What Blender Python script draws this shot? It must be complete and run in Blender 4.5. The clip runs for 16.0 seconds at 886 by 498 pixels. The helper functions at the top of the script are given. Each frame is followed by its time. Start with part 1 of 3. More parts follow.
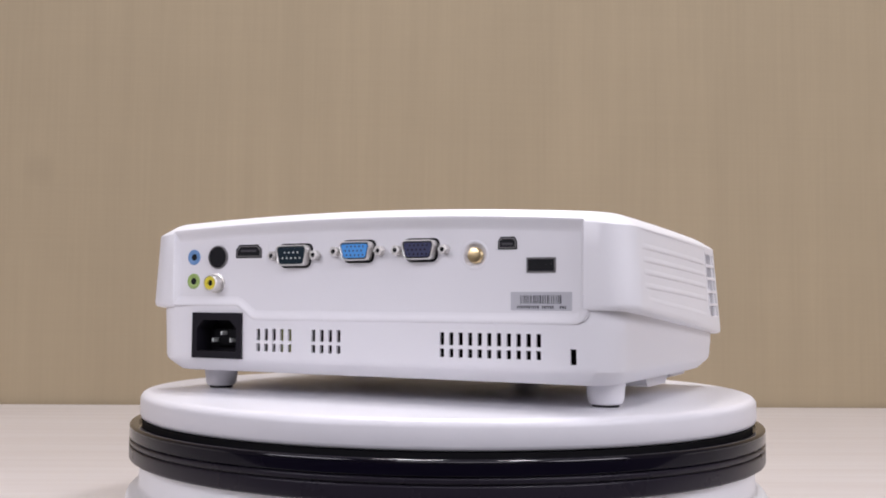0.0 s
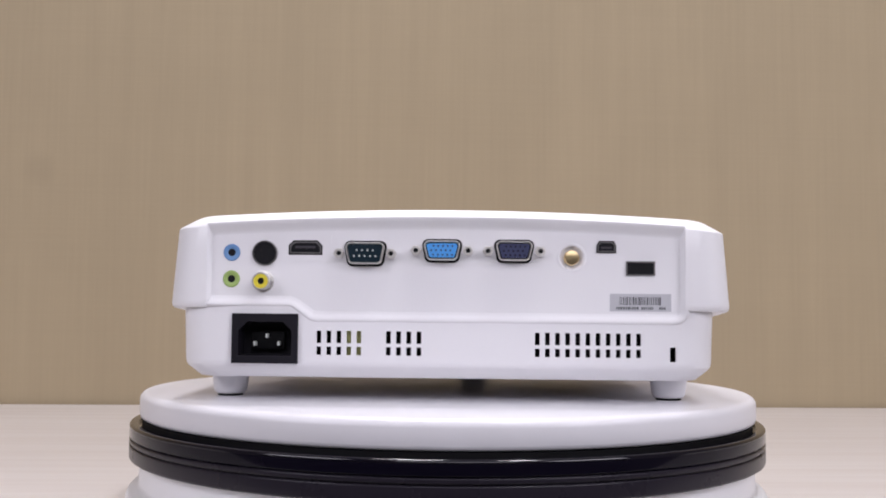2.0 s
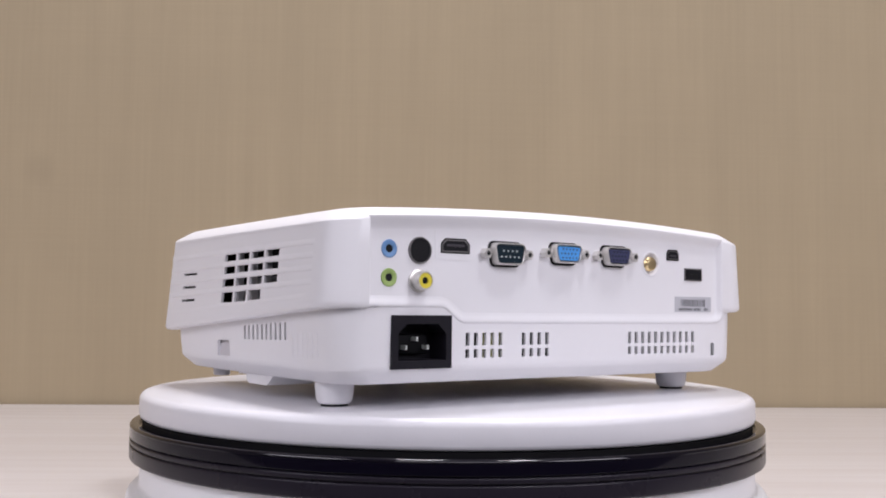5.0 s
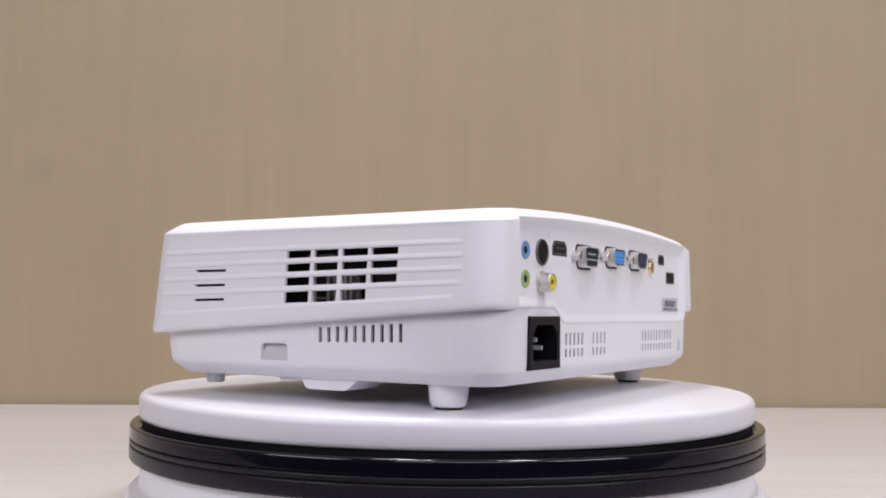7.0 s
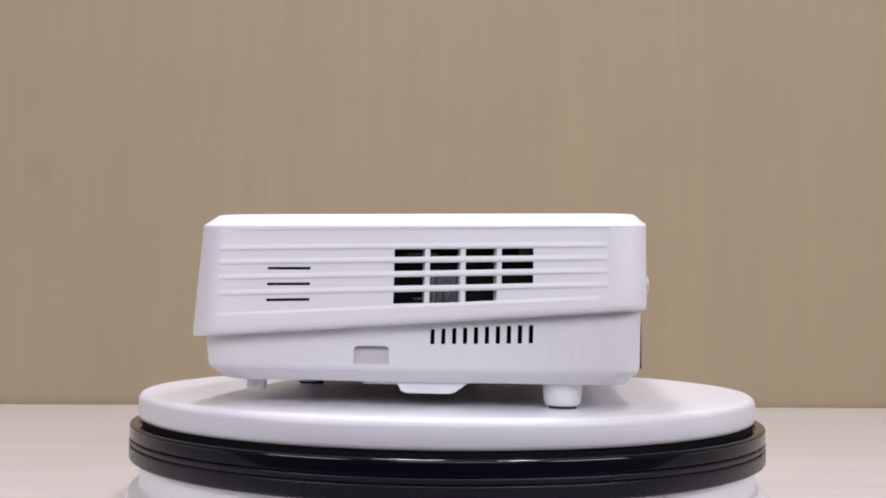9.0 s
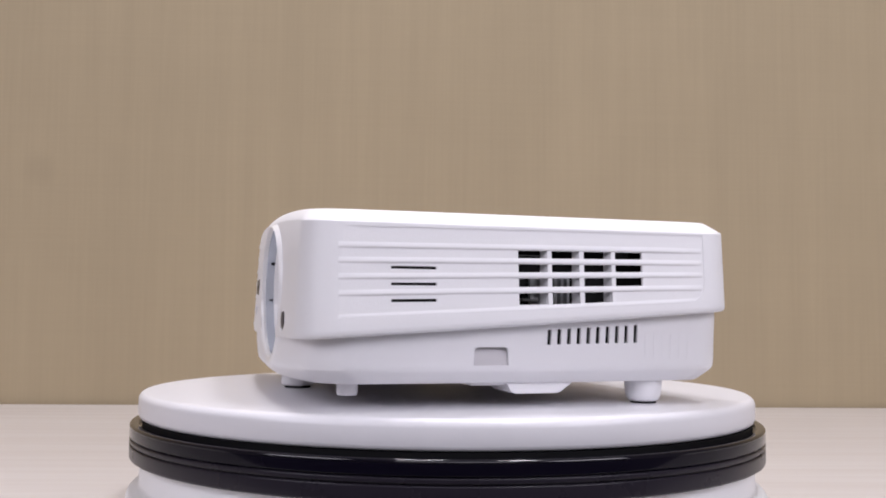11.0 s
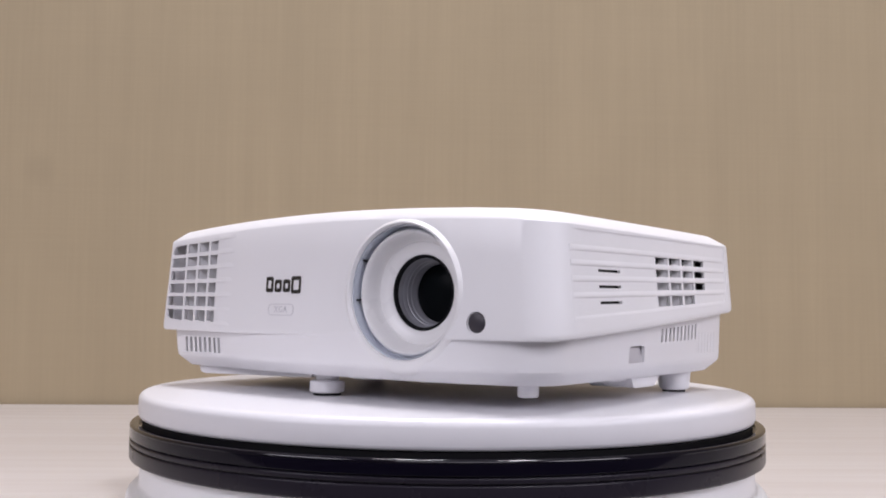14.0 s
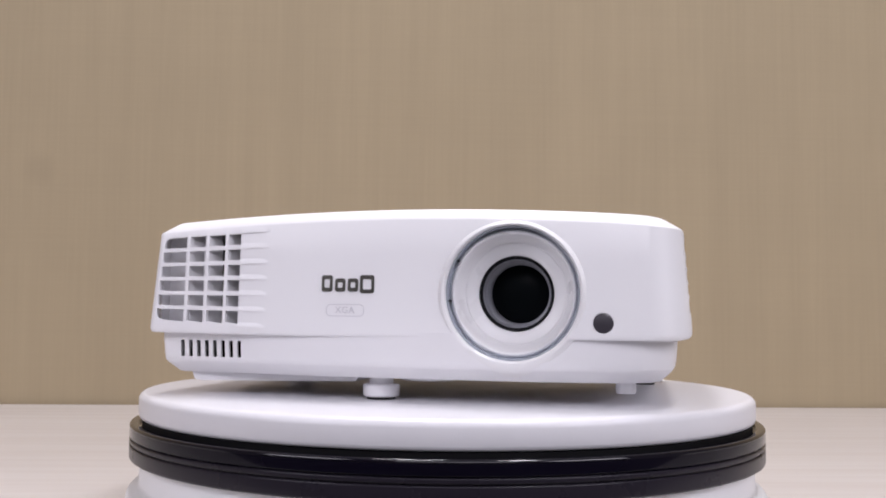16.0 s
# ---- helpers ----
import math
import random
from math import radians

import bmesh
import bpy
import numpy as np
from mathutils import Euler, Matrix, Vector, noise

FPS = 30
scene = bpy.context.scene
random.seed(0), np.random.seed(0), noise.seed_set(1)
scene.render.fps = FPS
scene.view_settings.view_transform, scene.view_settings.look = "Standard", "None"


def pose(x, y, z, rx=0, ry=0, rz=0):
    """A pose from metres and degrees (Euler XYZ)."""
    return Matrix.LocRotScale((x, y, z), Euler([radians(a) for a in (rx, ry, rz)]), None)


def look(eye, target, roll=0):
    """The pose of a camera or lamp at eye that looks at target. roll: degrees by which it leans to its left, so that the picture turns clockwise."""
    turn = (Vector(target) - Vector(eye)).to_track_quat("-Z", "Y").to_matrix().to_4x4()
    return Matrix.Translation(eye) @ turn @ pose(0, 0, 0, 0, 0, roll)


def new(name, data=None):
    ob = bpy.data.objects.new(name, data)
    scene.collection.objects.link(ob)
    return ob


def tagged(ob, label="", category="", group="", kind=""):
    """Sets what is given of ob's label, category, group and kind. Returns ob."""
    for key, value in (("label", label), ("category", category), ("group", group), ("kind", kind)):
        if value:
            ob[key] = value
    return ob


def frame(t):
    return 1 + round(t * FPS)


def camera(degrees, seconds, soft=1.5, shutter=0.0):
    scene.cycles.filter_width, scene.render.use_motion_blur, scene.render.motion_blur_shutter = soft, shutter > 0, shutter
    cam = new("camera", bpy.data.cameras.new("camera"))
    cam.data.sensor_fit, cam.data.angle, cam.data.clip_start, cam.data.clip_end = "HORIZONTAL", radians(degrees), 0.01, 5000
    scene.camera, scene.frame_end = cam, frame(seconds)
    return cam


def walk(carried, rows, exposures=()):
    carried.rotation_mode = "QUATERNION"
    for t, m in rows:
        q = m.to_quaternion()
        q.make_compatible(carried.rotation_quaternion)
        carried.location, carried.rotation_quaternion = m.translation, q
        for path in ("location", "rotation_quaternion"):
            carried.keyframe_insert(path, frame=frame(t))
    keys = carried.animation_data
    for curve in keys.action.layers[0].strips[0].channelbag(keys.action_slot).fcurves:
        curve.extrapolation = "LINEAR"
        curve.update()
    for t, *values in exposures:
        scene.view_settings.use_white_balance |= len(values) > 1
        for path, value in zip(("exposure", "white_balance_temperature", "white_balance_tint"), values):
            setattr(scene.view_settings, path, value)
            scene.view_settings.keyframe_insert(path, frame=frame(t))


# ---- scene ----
# ---------------------------------------------------------------- camera
EYE = Vector((0.0, -0.585, 0.108))
YAW, PITCH = radians(0.321), radians(3.491)
AIM = EYE + Vector((-math.sin(YAW) * math.cos(PITCH), math.cos(YAW) * math.cos(PITCH), math.sin(PITCH)))
cam = camera(47.55, 16.0, soft=1.9)
walk(cam, [(0.0, look(EYE, AIM, 0.538)), (16.0, look(EYE, AIM, 0.538))])

# turntable: heading of the projector at 0 s and its rate, degrees
HEADING, RATE = -25.35, 12.077

# ---------------------------------------------------------------- light
world = bpy.data.worlds.new("world")
scene.world = world
world.use_nodes = True
world.node_tree.nodes["Background"].inputs[0].default_value = (1.0, 0.98, 0.96, 1)
world.node_tree.nodes["Background"].inputs[1].default_value = 0.05
scene.view_settings.exposure = 0.0


def area_lamp(name, eye, target, size_x, size_y, watts, colour):
    data = bpy.data.lights.new(name, "AREA")
    data.shape, data.size, data.size_y = "RECTANGLE", size_x, size_y
    data.energy, data.color = watts, colour
    ob = new(name, data)
    ob.matrix_world = look(eye, target)
    return ob


area_lamp("ceiling_lamp_left", (-0.22, 0.40, 2.12), (0.0, 0.05, 0.1), 0.35, 0.35, 26, (0.965, 0.94, 1.0))
area_lamp("ceiling_lamp_right", (0.60, -0.45, 2.12), (0.0, -0.1, 0.1), 0.28, 0.28, 18, (0.945, 0.94, 1.0))
area_lamp("softbox_lamp", (0.1, -1.75, 1.05), (0.0, 0.0, 0.12), 1.3, 0.8, 9.8, (0.925, 0.895, 1.01))
# two added fills stand in for light that wraps round from the sides
area_lamp("side_fill_left", (-1.35, -1.2, 0.95), (0.0, 0.0, 0.10), 0.9, 0.8, 13, (0.925, 0.895, 1.01))
area_lamp("side_fill_right", (1.35, -1.2, 0.95), (0.0, 0.0, 0.10), 0.9, 0.8, 15, (0.925, 0.895, 1.01))


# ---------------------------------------------------------------- materials
def material(name, colour, rough=0.5, metal=0.0, vary=0.06, scale=30.0, bump=0.0, bump_scale=900.0, coat=0.0, spec=0.5):
    m = bpy.data.materials.new(name)
    m.use_nodes = True
    nt = m.node_tree
    b = nt.nodes["Principled BSDF"]
    b.inputs["Roughness"].default_value = rough
    b.inputs["Metallic"].default_value = metal
    b.inputs["Coat Weight"].default_value = coat
    b.inputs["Specular IOR Level"].default_value = spec
    co = nt.nodes.new("ShaderNodeTexCoord")
    nz = nt.nodes.new("ShaderNodeTexNoise")
    nz.inputs["Scale"].default_value = scale
    nz.inputs["Detail"].default_value = 6
    nt.links.new(co.outputs["Object"], nz.inputs["Vector"])
    mx = nt.nodes.new("ShaderNodeMix")
    mx.data_type = "RGBA"
    mx.inputs[6].default_value = (*[c * (1 - vary) for c in colour], 1)
    mx.inputs[7].default_value = (*[min(1, c * (1 + vary)) for c in colour], 1)
    nt.links.new(nz.outputs["Fac"], mx.inputs[0])
    nt.links.new(mx.outputs[2], b.inputs["Base Color"])
    mr = nt.nodes.new("ShaderNodeMapRange")
    mr.inputs["To Min"].default_value, mr.inputs["To Max"].default_value = rough * 0.85, min(1, rough * 1.15)
    nt.links.new(nz.outputs["Fac"], mr.inputs["Value"])
    nt.links.new(mr.outputs[0], b.inputs["Roughness"])
    if bump:
        fine = nt.nodes.new("ShaderNodeTexNoise")
        fine.inputs["Scale"].default_value = bump_scale
        fine.inputs["Detail"].default_value = 3
        nt.links.new(co.outputs["Object"], fine.inputs["Vector"])
        bp = nt.nodes.new("ShaderNodeBump")
        bp.inputs["Strength"].default_value = bump
        bp.inputs["Distance"].default_value = 0.0004
        nt.links.new(fine.outputs["Fac"], bp.inputs["Height"])
        nt.links.new(bp.outputs[0], b.inputs["Normal"])
    return m


WHITE = material("white_plastic", (0.80, 0.79, 0.81), 0.42, vary=0.015, scale=14, bump=0.12, bump_scale=1500)
WHITE_GLOSS = material("white_gloss_plastic", (0.80, 0.79, 0.80), 0.28, vary=0.01)
PLATE = material("platter_acrylic", (0.71, 0.70, 0.73), 0.33, vary=0.025, scale=60, bump=0.05)
BASE = material("base_plastic", (0.80, 0.80, 0.82), 0.35, vary=0.02)
BLACK_GLOSS = material("black_gloss", (0.004, 0.0032, 0.008), 0.10, vary=0.1, spec=0.16)
BLACK_LIP = material("black_polished", (0.004, 0.0032, 0.007), 0.07, vary=0.1, spec=0.5)
BLACK_RIM = material("black_satin", (0.016, 0.0135, 0.020), 0.28, vary=0.1, spec=0.22)
GROOVE = material("groove_black", (0.006, 0.006, 0.007), 0.6, spec=0.1)
BLACK = material("black_plastic", (0.012, 0.012, 0.014), 0.42, vary=0.2, spec=0.15)
INLET = material("inlet_black", (0.009, 0.008, 0.012), 0.5, vary=0.15, bump=0.1, spec=0.2)
DARK = material("dark_interior", (0.02, 0.019, 0.02), 0.7, vary=0.4, spec=0.1)
RUBBER = material("rubber", (0.015, 0.015, 0.017), 0.8, spec=0.2)
STEEL = material("nickel", (0.72, 0.70, 0.67), 0.38, metal=0.85, vary=0.1, scale=300)
DULLSTEEL = material("dull_steel", (0.20, 0.19, 0.19), 0.4, metal=0.8, vary=0.15, scale=300)
HEATSINK = material("heat_sink_alloy", (0.42, 0.42, 0.43), 0.4, metal=0.7, vary=0.2, scale=120)
SILVER = material("silver_lacquer", (0.66, 0.70, 0.78), 0.25, metal=0.45, vary=0.05)
GREYBARREL = material("grey_barrel", (0.27, 0.27, 0.30), 0.35, vary=0.1, scale=80)
BRASS = material("brass", (0.86, 0.68, 0.38), 0.3, metal=1.0, vary=0.1, scale=300)
GOLDPIN = material("gold_pin", (0.75, 0.60, 0.30), 0.35, metal=1.0)
TINPIN = material("tin_pin", (0.80, 0.83, 0.80), 0.35, metal=0.4)
BLUE = material("vga_blue", (0.07, 0.32, 0.75), 0.45, vary=0.05)
NAVY = material("vga_navy", (0.045, 0.05, 0.11), 0.45, vary=0.1, spec=0.3)
DKGREEN = material("serial_black", (0.008, 0.02, 0.03), 0.45, spec=0.2)
JACKBLUE = material("jack_blue", (0.14, 0.28, 0.52), 0.45)
JACKGREEN = material("jack_green", (0.31, 0.43, 0.13), 0.45)
YELLOW = material("rca_yellow", (0.74, 0.62, 0.05), 0.45)
PCB = material("board_green", (0.50, 0.50, 0.20), 0.6, vary=0.3, scale=200)
STICKER = material("sticker_grey", (0.50, 0.50, 0.53), 0.5, vary=0.04, scale=80)
INK = material("ink", (0.07, 0.07, 0.08), 0.6)
EMBOSS = material("emboss_grey", (0.62, 0.61, 0.64), 0.45)
LOGO = material("logo_chrome", (0.13, 0.122, 0.112), 0.25, metal=0.85)
IRWIN = material("sensor_window", (0.045, 0.04, 0.05), 0.35)
NOTCHGREY = material("notch_grey", (0.56, 0.54, 0.56), 0.5)
RINGGREY = material("ring_grey", (0.66, 0.68, 0.73), 0.3, vary=0.03)


def lens_glass():
    m = bpy.data.materials.new("lens_glass")
    m.use_nodes = True
    b = m.node_tree.nodes["Principled BSDF"]
    b.inputs["Base Color"].default_value = (0.004, 0.005, 0.006, 1)
    b.inputs["Roughness"].default_value = 0.28
    b.inputs["IOR"].default_value = 1.1
    return m


GLASS = lens_glass()


def wallpaper():
    m = bpy.data.materials.new("woven_wallpaper")
    m.use_nodes = True
    nt = m.node_tree
    b = nt.nodes["Principled BSDF"]
    b.inputs["Roughness"].default_value = 0.75
    co = nt.nodes.new("ShaderNodeTexCoord")

    def streak(sx, sz, detail):
        mp = nt.nodes.new("ShaderNodeMapping")
        mp.inputs["Scale"].default_value = (sx, 1, sz)
        nz = nt.nodes.new("ShaderNodeTexNoise")
        nz.inputs["Scale"].default_value = 1.0
        nz.inputs["Detail"].default_value = detail
        nt.links.new(co.outputs["Object"], mp.inputs["Vector"])
        nt.links.new(mp.outputs[0], nz.inputs["Vector"])
        return nz.outputs["Fac"]

    def blend(f, lo, hi):
        r = nt.nodes.new("ShaderNodeMapRange")
        r.inputs["From Min"].default_value, r.inputs["From Max"].default_value = 0.3, 0.7
        r.inputs["To Min"].default_value, r.inputs["To Max"].default_value = lo, hi
        nt.links.new(f, r.inputs["Value"])
        return r.outputs[0]

    def times(a, c):
        n = nt.nodes.new("ShaderNodeMath")
        n.operation = "MULTIPLY"
        nt.links.new(a, n.inputs[0])
        nt.links.new(c, n.inputs[1])
        return n.outputs[0]

    warp = streak(260, 6, 3)
    weft = streak(6, 300, 3)
    broad = streak(38, 1.2, 4)
    blot = streak(7, 7, 4)
    k = times(times(blend(warp, 0.98, 1.02), blend(weft, 0.99, 1.01)), times(blend(broad, 0.972, 1.028), blend(blot, 0.975, 1.025)))
    # an old round stain in the paper
    far = nt.nodes.new("ShaderNodeVectorMath")
    far.operation = "DISTANCE"
    far.inputs[1].default_value = (-0.464, -0.06, -0.417)
    nt.links.new(co.outputs["Object"], far.inputs[0])
    stain = nt.nodes.new("ShaderNodeMapRange")
    stain.interpolation_type = "SMOOTHSTEP"
    stain.inputs["From Min"].default_value, stain.inputs["From Max"].default_value = 0.003, 0.026
    stain.inputs["To Min"].default_value, stain.inputs["To Max"].default_value = 0.925, 1.0
    nt.links.new(far.outputs["Value"], stain.inputs["Value"])
    k = times(k, stain.outputs[0])
    mul = nt.nodes.new("ShaderNodeVectorMath")
    mul.operation = "SCALE"
    mul.inputs[0].default_value = (0.352, 0.280, 0.177)
    nt.links.new(k, mul.inputs["Scale"])
    nt.links.new(mul.outputs[0], b.inputs["Base Color"])
    bp = nt.nodes.new("ShaderNodeBump")
    bp.inputs["Strength"].default_value = 0.06
    bp.inputs["Distance"].default_value = 0.001
    nt.links.new(times(blend(warp, 0, 1), blend(weft, 0, 1)), bp.inputs["Height"])
    nt.links.new(bp.outputs[0], b.inputs["Normal"])
    return m


def tabletop_wood():
    m = bpy.data.materials.new("pale_wood_laminate")
    m.use_nodes = True
    nt = m.node_tree
    b = nt.nodes["Principled BSDF"]
    b.inputs["Roughness"].default_value = 0.33
    co = nt.nodes.new("ShaderNodeTexCoord")
    mp = nt.nodes.new("ShaderNodeMapping")
    mp.inputs["Scale"].default_value = (3.0, 60, 1)
    nt.links.new(co.outputs["Object"], mp.inputs["Vector"])
    nz = nt.nodes.new("ShaderNodeTexNoise")
    nz.inputs["Scale"].default_value = 1.0
    nz.inputs["Detail"].default_value = 7
    nz.inputs["Distortion"].default_value = 0.4
    nt.links.new(mp.outputs[0], nz.inputs["Vector"])
    cr = nt.nodes.new("ShaderNodeValToRGB")
    cr.color_ramp.elements[0].position, cr.color_ramp.elements[0].color = 0.3, (0.54, 0.49, 0.465, 1)
    cr.color_ramp.elements[1].position, cr.color_ramp.elements[1].color = 0.7, (0.61, 0.575, 0.56, 1)
    nt.links.new(nz.outputs["Fac"], cr.inputs[0])
    nt.links.new(cr.outputs[0], b.inputs["Base Color"])
    bp = nt.nodes.new("ShaderNodeBump")
    bp.inputs["Strength"].default_value = 0.1
    bp.inputs["Distance"].default_value = 0.0006
    nt.links.new(nz.outputs["Fac"], bp.inputs["Height"])
    nt.links.new(bp.outputs[0], b.inputs["Normal"])
    return m


WALLPAPER = wallpaper()
TABLEWOOD = tabletop_wood()
PLASTER = material("room_plaster", (0.24, 0.225, 0.215), 0.85, vary=0.03, scale=4, bump=0.1, bump_scale=200)
CEILING = material("ceiling_paint", (0.55, 0.55, 0.56), 0.9, vary=0.02, scale=4)
CARPET = material("floor_carpet", (0.09, 0.085, 0.085), 0.95, vary=0.2, scale=60)

# ---------------------------------------------------------------- mesh helpers (millimetres)
ZB = 63.6  # height of the platter's top over the table


def P(x, y, z):
    return Vector((x / 1000, y / 1000, (z - ZB) / 1000))


def finish(bm, name, mat, smooth=30):
    bmesh.ops.recalc_face_normals(bm, faces=bm.faces)
    me = bpy.data.meshes.new(name)
    bm.to_mesh(me)
    bm.free()
    me.materials.append(mat)
    if smooth:
        me.polygons.foreach_set("use_smooth", [True] * len(me.polygons))
        me.set_sharp_from_angle(angle=radians(smooth))
    return me


def part(name, bm, mat, parent, label="", smooth=30):
    ob = new(name, finish(bm, name, mat, smooth))
    ob.parent = parent
    if label:
        tagged(ob, label)
    return ob


def box(bm, x0, x1, y0, y1, z0, z1, bevel=0.0):
    """A box in projector millimetres; bevel rounds its edges."""
    r = bmesh.ops.create_cube(bm, size=1.0)
    vs = r["verts"]
    for v in vs:
        v.co = P(x0 + (x1 - x0) * (v.co.x + 0.5), y0 + (y1 - y0) * (v.co.y + 0.5), z0 + (z1 - z0) * (v.co.z + 0.5))
    if bevel:
        es = list({e for v in vs for e in v.link_edges})
        bmesh.ops.bevel(bm, geom=es, offset=bevel / 1000, segments=2, affect="EDGES", profile=0.5)
    return bm


def prism_y(bm, pts, y0, y1):
    """A prism along y: pts are (x, z)."""
    a = [bm.verts.new(P(x, y0, z)) for x, z in pts]
    b = [bm.verts.new(P(x, y1, z)) for x, z in pts]
    n = len(pts)
    bm.faces.new(a)
    bm.faces.new(b)
    for i in range(n):
        bm.faces.new((a[i], a[(i + 1) % n], b[(i + 1) % n], b[i]))
    return bm


def prism_x(bm, pts, x0, x1):
    """A prism along x: pts are (y, z)."""
    a = [bm.verts.new(P(x0, y, z)) for y, z in pts]
    b = [bm.verts.new(P(x1, y, z)) for y, z in pts]
    n = len(pts)
    bm.faces.new(a)
    bm.faces.new(b)
    for i in range(n):
        bm.faces.new((a[i], a[(i + 1) % n], b[(i + 1) % n], b[i]))
    return bm


def lathe(bm, profile, axis, centre, n=64, closed=True):
    """Turns (radius, height) points round z or y through centre; closed joins the last point to the first."""
    rings = []
    for r, h in profile:
        ring = []
        if r < 1e-6:
            c = (centre[0], centre[1] + h, centre[2]) if axis == "y" else (centre[0], centre[1], centre[2] + h)
            ring = [bm.verts.new(P(*c))]
        else:
            for i in range(n):
                a = 2 * math.pi * i / n
                if axis == "y":
                    ring.append(bm.verts.new(P(centre[0] + r * math.cos(a), centre[1] + h, centre[2] + r * math.sin(a))))
                else:
                    ring.append(bm.verts.new(P(centre[0] + r * math.cos(a), centre[1] + r * math.sin(a), centre[2] + h)))
        rings.append(ring)
    pairs = list(zip(rings, rings[1:])) + ([(rings[-1], rings[0])] if closed else [])
    for a, b in pairs:
        if len(a) == 1 and len(b) == 1:
            continue
        for i in range(n):
            j = (i + 1) % n
            if len(a) == 1:
                bm.faces.new((a[0], b[j], b[i]))
            elif len(b) == 1:
                bm.faces.new((a[i], a[j], b[0]))
            else:
                bm.faces.new((a[i], a[j], b[j], b[i]))
    return bm


def rounded(x0, x1, z0, z1, r, n=5):
    pts = []
    for cx, cz, a0 in ((x1 - r, z1 - r, 0), (x0 + r, z1 - r, 90), (x0 + r, z0 + r, 180), (x1 - r, z0 + r, 270)):
        for i in range(n + 1):
            a = radians(a0 + 90 * i / n)
            pts.append((cx + r * math.cos(a), cz + r * math.sin(a)))
    return pts


def subtract(bm, cutters):
    """bm minus each cutter in turn."""
    me = bpy.data.meshes.new("solid")
    bmesh.ops.recalc_face_normals(bm, faces=bm.faces)
    bm.to_mesh(me)
    bm.free()
    ob = new("solid", me)
    tools = []
    for c in cutters:
        bmesh.ops.recalc_face_normals(c, faces=c.faces)
        cm = bpy.data.meshes.new("cutter")
        c.to_mesh(cm)
        c.free()
        co = new("cutter", cm)
        md = ob.modifiers.new("cut", "BOOLEAN")
        md.operation, md.object, md.solver = "DIFFERENCE", co, "EXACT"
        tools.append(co)
    bpy.context.view_layer.update()
    out = bmesh.new()
    ev = ob.evaluated_get(bpy.context.evaluated_depsgraph_get())
    out.from_mesh(ev.to_mesh())
    ev.to_mesh_clear()
    for o in (ob, *tools):
        d = o.data
        bpy.data.objects.remove(o)
        bpy.data.meshes.remove(d)
    return out


# ---------------------------------------------------------------- room
WALL_TURN = 3.3  # degrees by which the far wall is askew to the view


def slab(name, size, m, mat, label="", category="", bevel=0.0):
    bm = bmesh.new()
    bmesh.ops.create_cube(bm, size=1.0)
    for v in bm.verts:
        v.co = Vector((v.co.x * size[0], v.co.y * size[1], v.co.z * size[2]))
    if bevel:
        bmesh.ops.bevel(bm, geom=list(bm.edges), offset=bevel, segments=3, affect="EDGES", profile=0.5)
    ob = new(name, finish(bm, name, mat, 30))
    ob.matrix_world = m
    return tagged(ob, label, category, kind="structure")


wall_m = pose(0, 0.568, 0, 0, 0, WALL_TURN)
slab("wall_north", (5.2, 0.12, 2.96), wall_m @ pose(0, 0.06, 0.68), WALLPAPER, "beige woven fabric wallpaper wall behind the table", "wall")
slab("wall_east", (0.12, 5.0, 2.96), pose(2.3, -1.7, 0.68), PLASTER, "plain grey plaster wall", "wall")
slab("wall_west", (0.12, 5.0, 2.96), pose(-2.3, -1.7, 0.68), PLASTER, "plain grey plaster wall", "wall")
slab("wall_south", (5.0, 0.12, 2.96), pose(0, -3.9, 0.68), PLASTER, "plain grey plaster wall", "wall")
slab("ceiling", (5.4, 5.4, 0.1), pose(0, -1.6, 2.23), CEILING, "flat white painted ceiling", "ceiling")
slab("floor", (5.4, 5.4, 0.1), pose(0, -1.6, -0.80), CARPET, "dark grey carpet floor", "floor")


def table():
    """A pale laminate table against the far wall; its top is at height zero."""
    root = new("table")
    root.matrix_world = wall_m @ pose(0, -0.39, -0.75)
    bm = bmesh.new()
    bmesh.ops.create_cube(bm, size=1.0)
    for v in bm.verts:
        v.co = Vector((v.co.x * 2.2, v.co.y * 0.77, 0.735 + v.co.z * 0.03))
    bmesh.ops.bevel(bm, geom=list(bm.edges), offset=0.003, segments=2, affect="EDGES", profile=0.5)
    part("tabletop", bm, TABLEWOOD, root)
    for x in (-1.04, 1.04):
        for y in (-0.33, 0.33):
            bm = bmesh.new()
            bmesh.ops.create_cube(bm, size=1.0)
            for v in bm.verts:
                v.co = Vector((x + v.co.x * 0.05, y + v.co.y * 0.05, 0.36 + v.co.z * 0.72))
            bmesh.ops.bevel(bm, geom=list(bm.edges), offset=0.004, segments=2, affect="EDGES", profile=0.5)
            part("leg", bm, TABLEWOOD, root)
    return tagged(root, "pale whitewashed wood laminate table with fine straight grain", "table")


table()


